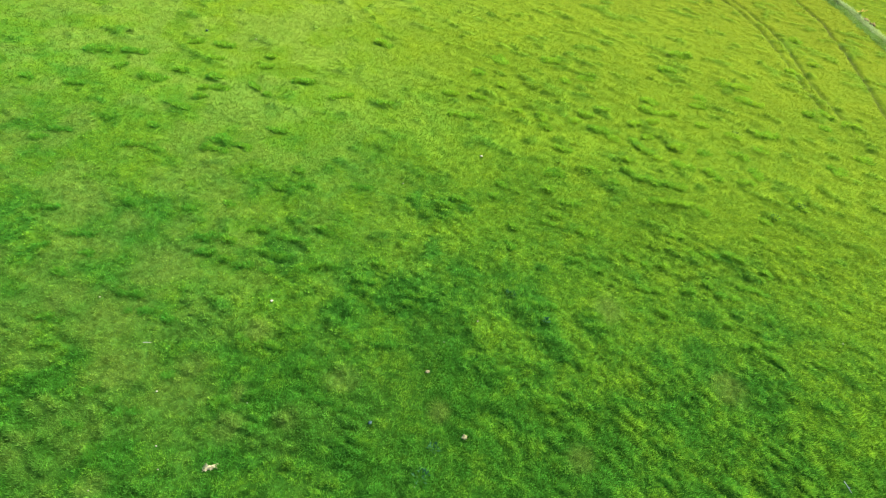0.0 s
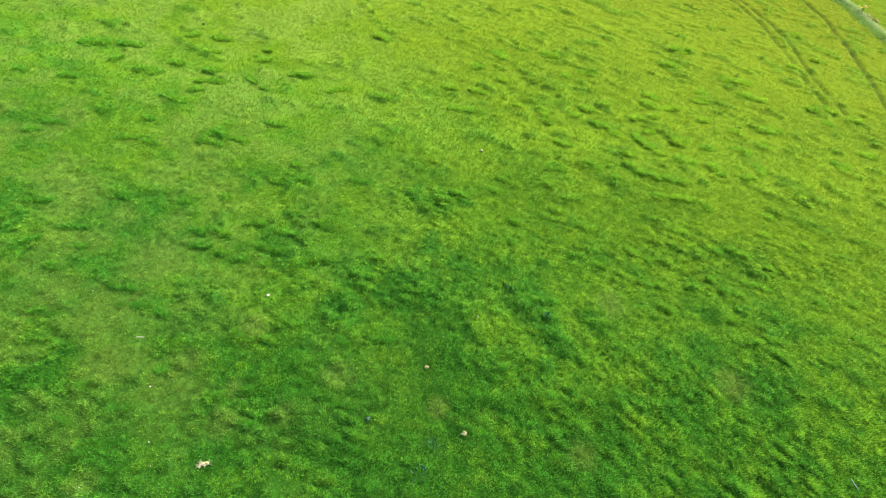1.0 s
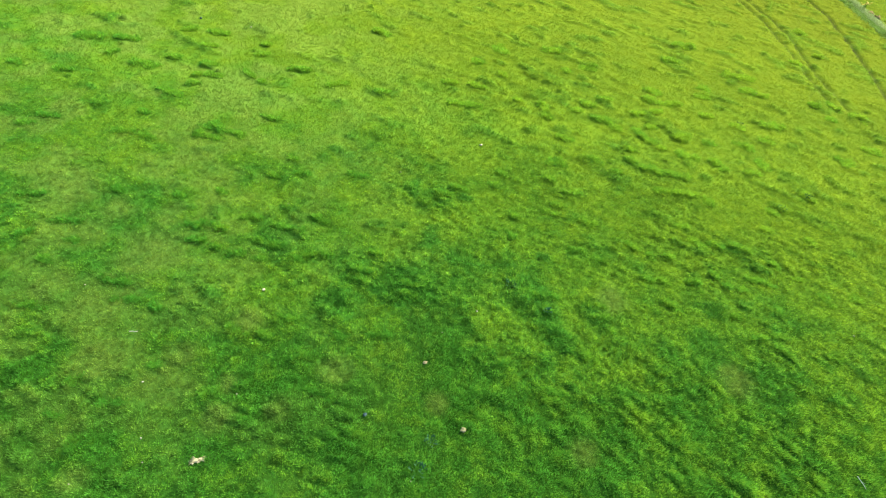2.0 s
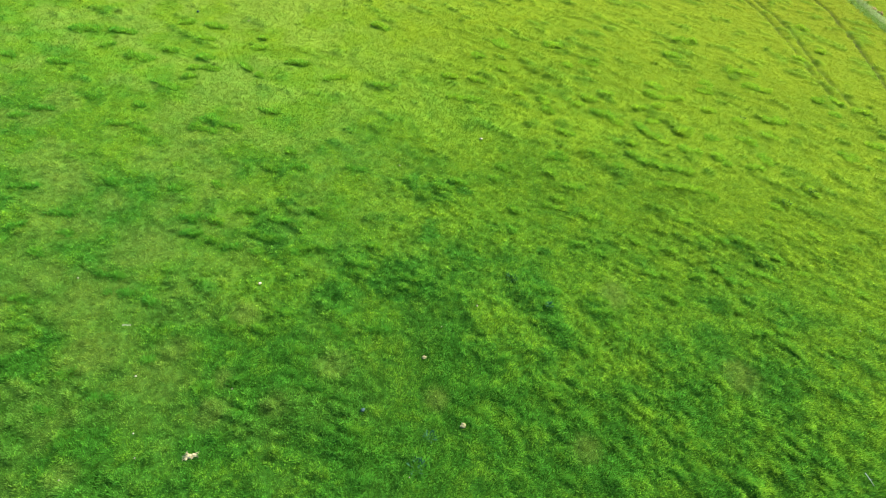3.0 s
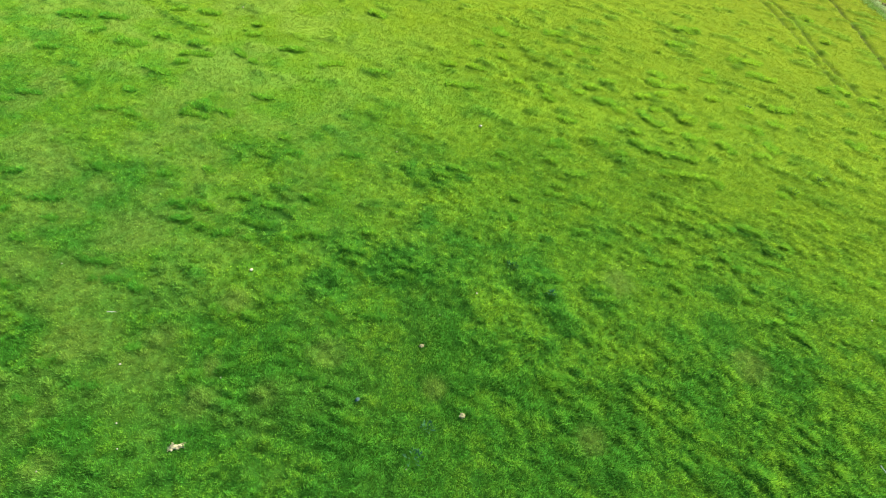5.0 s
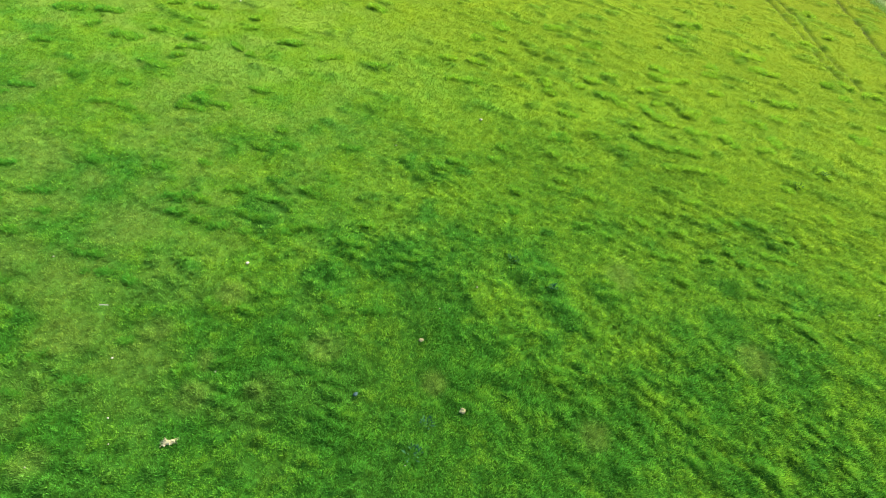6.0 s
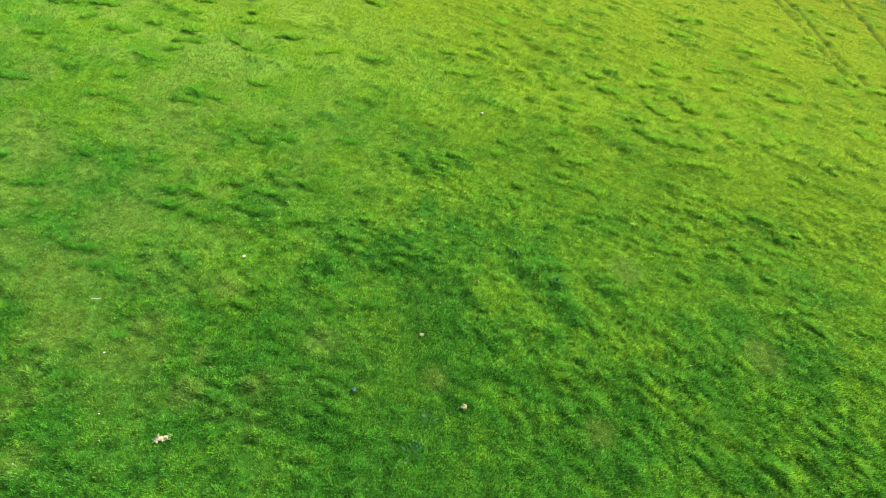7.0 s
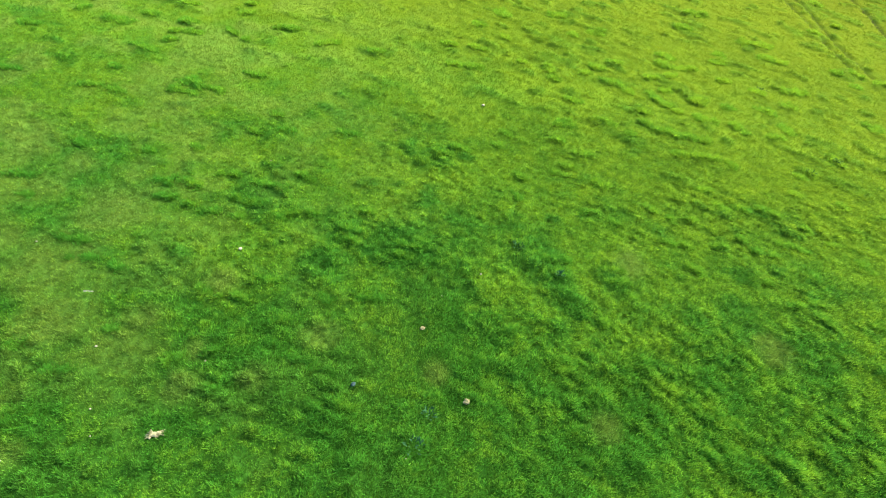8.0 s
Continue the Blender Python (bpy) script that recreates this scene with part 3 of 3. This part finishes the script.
tussock(0.6, 26.4, 1.0, 0.5, -19)
tussock(2.4, 27.4, 0.7, 0.4, -37)
tussock(3.5, 23.4, 0.7, 0.4, -26)
tussock(3.6, 25.0, 0.6, 0.4, -51)
tussock(5.6, 25.8, 1.0, 0.4, -8)
tussock(6.2, 26.5, 1.1, 0.4, -8)
tussock(6.8, 27.8, 0.9, 0.4, -2)
tussock(7.8, 25.4, 1.2, 0.6, -15)
tussock(3.8, 20.0, 0.8, 0.4, -38)
tussock(4.7, 19.5, 1.4, 0.4, -31)
tussock(5.4, 18.7, 0.8, 0.4, -17)
tussock(5.6, 19.6, 0.8, 0.4, -17)
tussock(-3.5, 18.5, 1.2, 0.4, -2)
tussock(-3.4, 19.1, 1.2, 0.4, 0)
tussock(-1.2, 18.1, 1.0, 0.4, 2)
tussock(-3.4, 15.3, 0.6, 0.4, -20)
tussock(-1.8, 15.7, 1.4, 0.4, 16)
tussock(-1.0, 18.7, 1.4, 0.4, -12)
tussock(7.0, 23.1, 1.0, 0.4, 1)
tussock(-5.2, 19.8, 0.6, 0.4, -6)
tussock(-2.9, 20.4, 0.6, 0.4, -13)
tussock(8.1, 22.7, 0.7, 0.4, -26)
tussock(10.0, 24.1, 0.9, 0.4, -35)
tussock(10.9, 23.6, 0.4, 0.4, -47)
tussock(13.5, 29.5, 2.2, 0.6, 1)
tussock(15.0, 29.2, 0.6, 0.5, -45)
tussock(12.2, 29.5, 0.7, 0.4, -17)
tussock(12.9, 26.5, 0.7, 0.4, 2)
tussock(13.6, 25.3, 0.9, 0.6, -37)
tussock(14.6, 25.4, 0.8, 0.4, -21)
tussock(11.9, 23.8, 0.5, 0.4, -14)
tussock(15.9, 25.4, 1.2, 0.6, -24)
tussock(11.0, 21.9, 1.4, 0.4, 2)
tussock(12.8, 22.2, 0.6, 0.4, -6)
tussock(14.0, 23.0, 0.5, 0.5, -41)
tussock(14.9, 22.3, 1.3, 0.4, 4)
tussock(16.1, 23.2, 0.5, 0.4, -14)
tussock(11.4, 20.4, 1.0, 0.6, -24)
tussock(16.8, 23.1, 0.9, 0.4, -14)
tussock(17.6, 24.5, 0.5, 0.4, -44)
tussock(19.6, 29.7, 0.6, 0.6, -37)
tussock(18.8, 29.2, 0.5, 0.4, -41)
tussock(21.5, 31.5, 0.9, 0.7, -25)
tussock(20.4, 27.2, 0.6, 0.5, -47)
tussock(18.7, 23.8, 0.8, 0.4, -2)
tussock(19.8, 22.5, 0.7, 0.6, -50)
tussock(21.5, 23.0, 0.5, 0.5, -21)
tussock(17.0, 21.3, 0.6, 0.4, -77)
tussock(14.5, 20.3, 0.7, 0.4, 13)
tussock(15.9, 19.3, 1.7, 0.4, 18)
tussock(7.7, 19.5, 0.9, 0.4, 1)
tussock(7.9, 18.8, 1.1, 0.4, 13)
tussock(8.4, 18.1, 0.6, 0.4, -24)
tussock(18.0, 27.5, 0.5, 0.4, -9)
tussock(-12.5, 11.2, 0.6, 0.4, 12)
tussock(-12.3, 9.7, 0.7, 0.4, -8)
tussock(-10.8, 9.1, 1.3, 0.4, 6)
tussock(-11.2, 8.6, 0.4, 0.4, 11)
tussock(-10.7, 10.6, 1.2, 0.4, 11)
tussock(-6.5, 12.2, 0.5, 0.4, 46)
tussock(-5.9, 10.9, 0.6, 0.4, -2)
tussock(-7.5, 11.7, 0.7, 0.4, 35)
tussock(-4.9, 13.9, 1.4, 0.4, 18)
tussock(-4.2, 12.5, 1.7, 0.4, -3)
tussock(-2.6, 12.1, 1.3, 0.4, -13)
tussock(-2.8, 10.8, 0.5, 0.4, -4)
tussock(0.6, 9.9, 0.6, 0.4, -22)
tussock(0.7, 9.2, 0.8, 0.4, 2)
tussock(1.0, 12.0, 0.7, 0.4, 0)
tussock(-1.7, 11.0, 0.7, 0.4, 0)
tussock(-1.5, 9.3, 0.6, 0.4, 20)
tussock(-10.0, 12.4, 0.5, 0.4, 2)
tussock(2.2, 13.6, 0.7, 0.4, 24)
tussock(2.5, 12.6, 0.5, 0.4, -19)
tussock(5.5, 13.9, 0.6, 0.4, 11)
tussock(6.5, 13.2, 1.0, 0.4, 3)
tussock(5.7, 14.3, 0.9, 0.4, -7)
tussock(10.1, 13.2, 0.5, 0.4, -36)
tussock(11.0, 13.0, 0.8, 0.4, -32)
tussock(10.8, 11.9, 0.8, 0.4, -7)
tussock(10.2, 11.4, 0.6, 0.4, 10)
tussock(12.8, 11.8, 0.6, 0.5, -39)
tussock(8.6, 14.9, 0.6, 0.4, -36)
tussock(16.5, 18.5, 0.7, 0.4, -34)
tussock(18.8, 18.8, 0.8, 0.5, -13)
tussock(15.2, 13.7, 0.8, 0.4, -45)
tussock(16.0, 12.2, 0.7, 0.4, 0)
tussock(5.9, 10.5, 0.5, 0.4, -19)
tussock(5.9, 11.6, 0.5, 0.4, 24)
tussock(7.3, 16.4, 0.7, 0.4, -16)
tussock(3.6, 15.3, 0.8, 0.4, 23)


# ------------------------------------------------ verge and the field beyond it
def along(line, s):
    """The place a share s of the way along a broken line."""
    spans = [math.hypot(bx - ax, by - ay) for (ax, ay), (bx, by) in zip(line, line[1:])]
    left = s * sum(spans)
    for ((ax, ay), (bx, by)), span in zip(zip(line, line[1:]), spans):
        if left <= span:
            return ax + (bx - ax) * left / span, ay + (by - ay) * left / span
        left -= span
    return line[-1]


def build_verge(name, label, count, shift, spread, size, material, per=9):
    spots = np.array([along(VERGE, s) for s in rng.uniform(0, 1, count)])
    x = spots[:, 0] + shift + rng.normal(0, spread, count)
    y = spots[:, 1] + rng.normal(0, spread, count)
    pts = blade_cloud(x, y, height(x, y), rng.uniform(0.7, 1.4, count) * size, per, 0.40, 0.012)
    me = lay_mesh(name, pts, np.arange(len(pts), dtype=np.int32), 3, material)
    tagged(new(name, me), label, "grass", kind="stuff")


build_verge("verge_grass", "tall pale seeding grass along the field edge", 3200, -0.05, 0.16, 2.2, M_PALE)
build_verge("bank_grass", "rank dark green grass at the foot of the verge", 2200, -0.75, 0.26, 1.6, M_BANK)


# ------------------------------------------------ small things in the pasture
def lump(seed, sx, sy, sz, rough=0.28, cut=-0.25):
    local = Vector((seed * 5.7, seed * 1.3, seed * 2.9))
    bm = bmesh.new()
    bmesh.ops.create_icosphere(bm, subdivisions=3, radius=0.5)
    for v in bm.verts:
        d = v.co.normalized()
        v.co *= 1 + rough * noise.noise(d * 1.7 + local) * 1.6 + rough * 0.5 * noise.noise(d * 5.0 + local)
        v.co.z = max(v.co.z, cut)
        v.co = Vector((v.co.x * sx, v.co.y * sy, v.co.z * sz))
    for f in bm.faces:
        f.smooth = True
    return bm


def set_down(ob, x, y, turn=0.0, lift=0.0):
    ob.matrix_basis = Matrix.LocRotScale(rest(x, y) + Vector((0, 0, lift)), Euler((0, radians(7), radians(turn))), ob.scale.copy())
    return ob


def white_stone(x, y, size, seed):
    size *= 0.58
    ob = part("stone", lump(seed, size, size * 0.75, size * 0.6), M_WHITE)
    tagged(set_down(ob, x, y, seed * 47, size * 0.05 + 0.05), "small chalk-white stone lying in the grass", "stone", "stones in the pasture")


def grey_stone(x, y, size, seed):
    size *= 0.8
    ob = part("stone", lump(seed, size, size * 0.8, size * 0.7), M_GREY)
    tagged(set_down(ob, x, y, seed * 31, size * 0.05 + 0.05), "blue-grey rounded stone lying in the grass", "stone", "stones in the pasture")


def dung_pat(x, y, size, seed):
    ob = part("dried_dung_pat", lump(seed, size, size * 0.85, size * 0.32, 0.35), M_TAN)
    part("crust", lump(seed + 9, size * 0.55, size * 0.4, size * 0.25, 0.4), M_TAN, ob).location = (size * 0.12, -size * 0.1, size * 0.10)
    tagged(set_down(ob, x, y, seed * 23, 0.09), "bleached pale tan dried dung pat on grass", "dung pat", "dung pats in the pasture")


def wisp(bm, start, end, width, sag):
    """A bent straw of three sides."""
    start, end = Vector(start), Vector(end)
    side = Vector((-(end - start).y, (end - start).x, 0)).normalized() * width
    rings = []
    for s in (0.0, 0.5, 1.0):
        p = start.lerp(end, s) + Vector((0, 0, sag * (1 - (2 * s - 1) ** 2)))
        w = width * (1 - 0.6 * s)
        rings.append([bm.verts.new(p + side.normalized() * w), bm.verts.new(p - side.normalized() * w), bm.verts.new(p + Vector((0, 0, w * 1.6)))])
    for r, q in zip(rings, rings[1:]):
        for k in range(3):
            bm.faces.new((r[k], r[(k + 1) % 3], q[(k + 1) % 3], q[k]))


def straw_clump(x, y):
    local = random.Random(3)
    ob = part("straw_clump", lump(4, 0.30, 0.17, 0.13, 0.45), M_STRAW)
    part("side_lump", lump(6, 0.16, 0.10, 0.12, 0.4), M_STRAW, ob).location = (0.15, 0.05, 0.03)
    part("side_lump", lump(8, 0.10, 0.08, 0.09, 0.4), M_STRAW, ob).location = (-0.13, -0.15, 0.0)
    for angle, reach in ((12, 0.42), (150, 0.30), (205, 0.36), (-40, 0.20)):
        bm = bmesh.new()
        for k in range(26):
            a = radians(angle + local.uniform(-22, 22))
            r = reach * local.uniform(0.6, 1.0)
            wisp(bm, (local.uniform(-0.05, 0.05), local.uniform(-0.05, 0.05), 0.05), (r * math.cos(a), r * math.sin(a), 0.02), 0.006, local.uniform(0.01, 0.05))
        part("straw_wisp", bm, M_STRAW, ob)
    ob.scale = (0.8, 0.8, 0.8)
    tagged(set_down(ob, x, y, 8, 0.10), "flattened clump of pale dried straw on grass", "straw")


def stick(x, y, x2, y2):
    bm = bmesh.new()
    a, b = rest(x, y), rest(x2, y2)
    b = b - a + Vector((0, 0, 0.17))
    wisp(bm, (0, 0, 0.17), b, 0.022, 0.02)
    wisp(bm, b * 0.45 + Vector((0, 0, 0.06)), b * 0.62 + Vector((0.10, 0.05, 0.08)), 0.010, 0.0)
    ob = part("fallen_stick", bm, M_STICK)
    ob.location = a
    tagged(ob, "bleached bare stick lying in the grass", "stick")


def thistle_leaf():
    """One spiny leaf, a quarter of a metre long, folded along its middle."""
    bm = bmesh.new()
    rib = [Vector((0.25 * s, 0, 0.10 * math.sin(2.2 * s))) for s in (0, 0.25, 0.5, 0.75, 1)]
    mids = [bm.verts.new(p) for p in rib]
    for sign in (1, -1):
        edge = [bm.verts.new(p + Vector((0.012 * (k % 2), sign * w, 0.012))) for k, (p, w) in enumerate(zip(rib[1:4], (0.030, 0.042, 0.024)))]
        bm.faces.new((mids[0], mids[1], edge[0]))
        for k in range(2):
            bm.faces.new((mids[k + 1], mids[k + 2], edge[k + 1], edge[k]))
        bm.faces.new((mids[3], mids[4], edge[2]))
    me = bpy.data.meshes.new("leaf")
    bm.to_mesh(me)
    bm.free()
    me.materials.append(M_THISTLE)
    return me


LEAF = thistle_leaf()


def thistle(x, y, size, seed):
    local = random.Random(seed)
    bm = bmesh.new()
    wisp(bm, (0, 0, -0.02), (0.02, 0.01, 0.22), 0.012, 0.0)
    ob = part("thistle", bm, M_THISTLE)
    for k in range(40):
        a, r = local.uniform(0, 360), 0.30 * size * math.sqrt(local.random())
        leaf = new("leaf", LEAF)
        leaf.parent = ob
        scale = local.uniform(0.35, 0.65)
        leaf.matrix_basis = Matrix.LocRotScale((r * math.cos(radians(a)), r * math.sin(radians(a)), local.uniform(0.02, 0.12)),
                                               Euler((0, radians(local.uniform(-50, -10)), radians(a + local.uniform(-40, 40)))), (scale, scale, scale))
    tagged(set_down(ob, x, y), "low blue-green thistle growing among the grass", "thistle", "thistles in the pasture")


def yellow_flower_clump(x, y):
    local = random.Random(9)
    ob = tagged(new("flowering_weed"), "yellow-flowering weed clump on the bare verge", "weed")
    ob.matrix_basis = Matrix.Translation(rest(x, y))
    bm = bmesh.new()
    for k in range(60):
        a, r = local.uniform(0, 6.28), local.uniform(0, 0.35)
        wisp(bm, (r * math.cos(a), r * math.sin(a), 0), (1.3 * r * math.cos(a), 1.3 * r * math.sin(a), local.uniform(0.4, 0.75)), 0.012, 0.0)
    part("foliage", bm, M_TUSSOCK, ob)
    for k in range(16):
        a, r = local.uniform(0, 6.28), local.uniform(0, 0.5)
        part("flower_head", lump(k, 0.12, 0.12, 0.06), M_YELLOW, ob).location = (r * math.cos(a), r * math.sin(a), local.uniform(0.5, 0.8))


def earth_heap(x, y, size, seed):
    ob = part("earth_heap", lump(seed, size, size * 0.8, size * 0.6, 0.4), M_EARTH)
    tagged(set_down(ob, x, y, 20, 0.05), "small heap of bare brown earth on the verge", "earth heap")


straw_clump(-6.92, 9.01)
dung_pat(0.29, 14.66, 0.19, 2)
dung_pat(2.15, 11.86, 0.23, 5)
white_stone(-7.22, 16.95, 0.27, 1)
white_stone(-6.53, 11.78, 0.13, 2)
white_stone(-9.10, 9.47, 0.13, 3)
white_stone(-8.64, 8.63, 0.11, 4)
white_stone(-10.53, 7.51, 0.10, 5)
white_stone(2.21, 17.81, 0.15, 6)
white_stone(0.50, 9.53, 0.09, 7)
white_stone(1.42, 31.07, 0.30, 8)
white_stone(21.79, 44.26, 0.20, 9)
white_stone(20.37, 20.36, 0.13, 10)
white_stone(-7.91, 22.76, 0.10, 11)
white_stone(-14.45, 15.61, 0.12, 12)
white_stone(-16.06, 40.64, 0.20, 13)
white_stone(0.80, 16.31, 0.10, 14)
white_stone(-2.84, 27.02, 0.13, 15)
white_stone(-10.04, 11.60, 0.15, 16)
grey_stone(-1.62, 11.83, 0.22, 2)
grey_stone(-19.80, 40.81, 0.25, 4)
stick(17.67, 12.81, 17.80, 12.30)
stick(-11.52, 13.62, -11.22, 13.70)
thistle(0.69, 9.95, 1.0, 1)
thistle(1.01, 11.19, 0.7, 2)
thistle(5.42, 18.54, 0.5, 3)
thistle(3.66, 19.88, 0.9, 4)
thistle(19.51, 29.63, 0.9, 5)
thistle(21.53, 31.26, 0.8, 6)
thistle(19.30, 38.85, 1.2, 7)
thistle(29.32, 43.33, 1.0, 8)
yellow_flower_clump(39.1, 67.6)
earth_heap(39.4, 66.6, 0.9, 3)
earth_heap(39.6, 65.4, 0.7, 5)
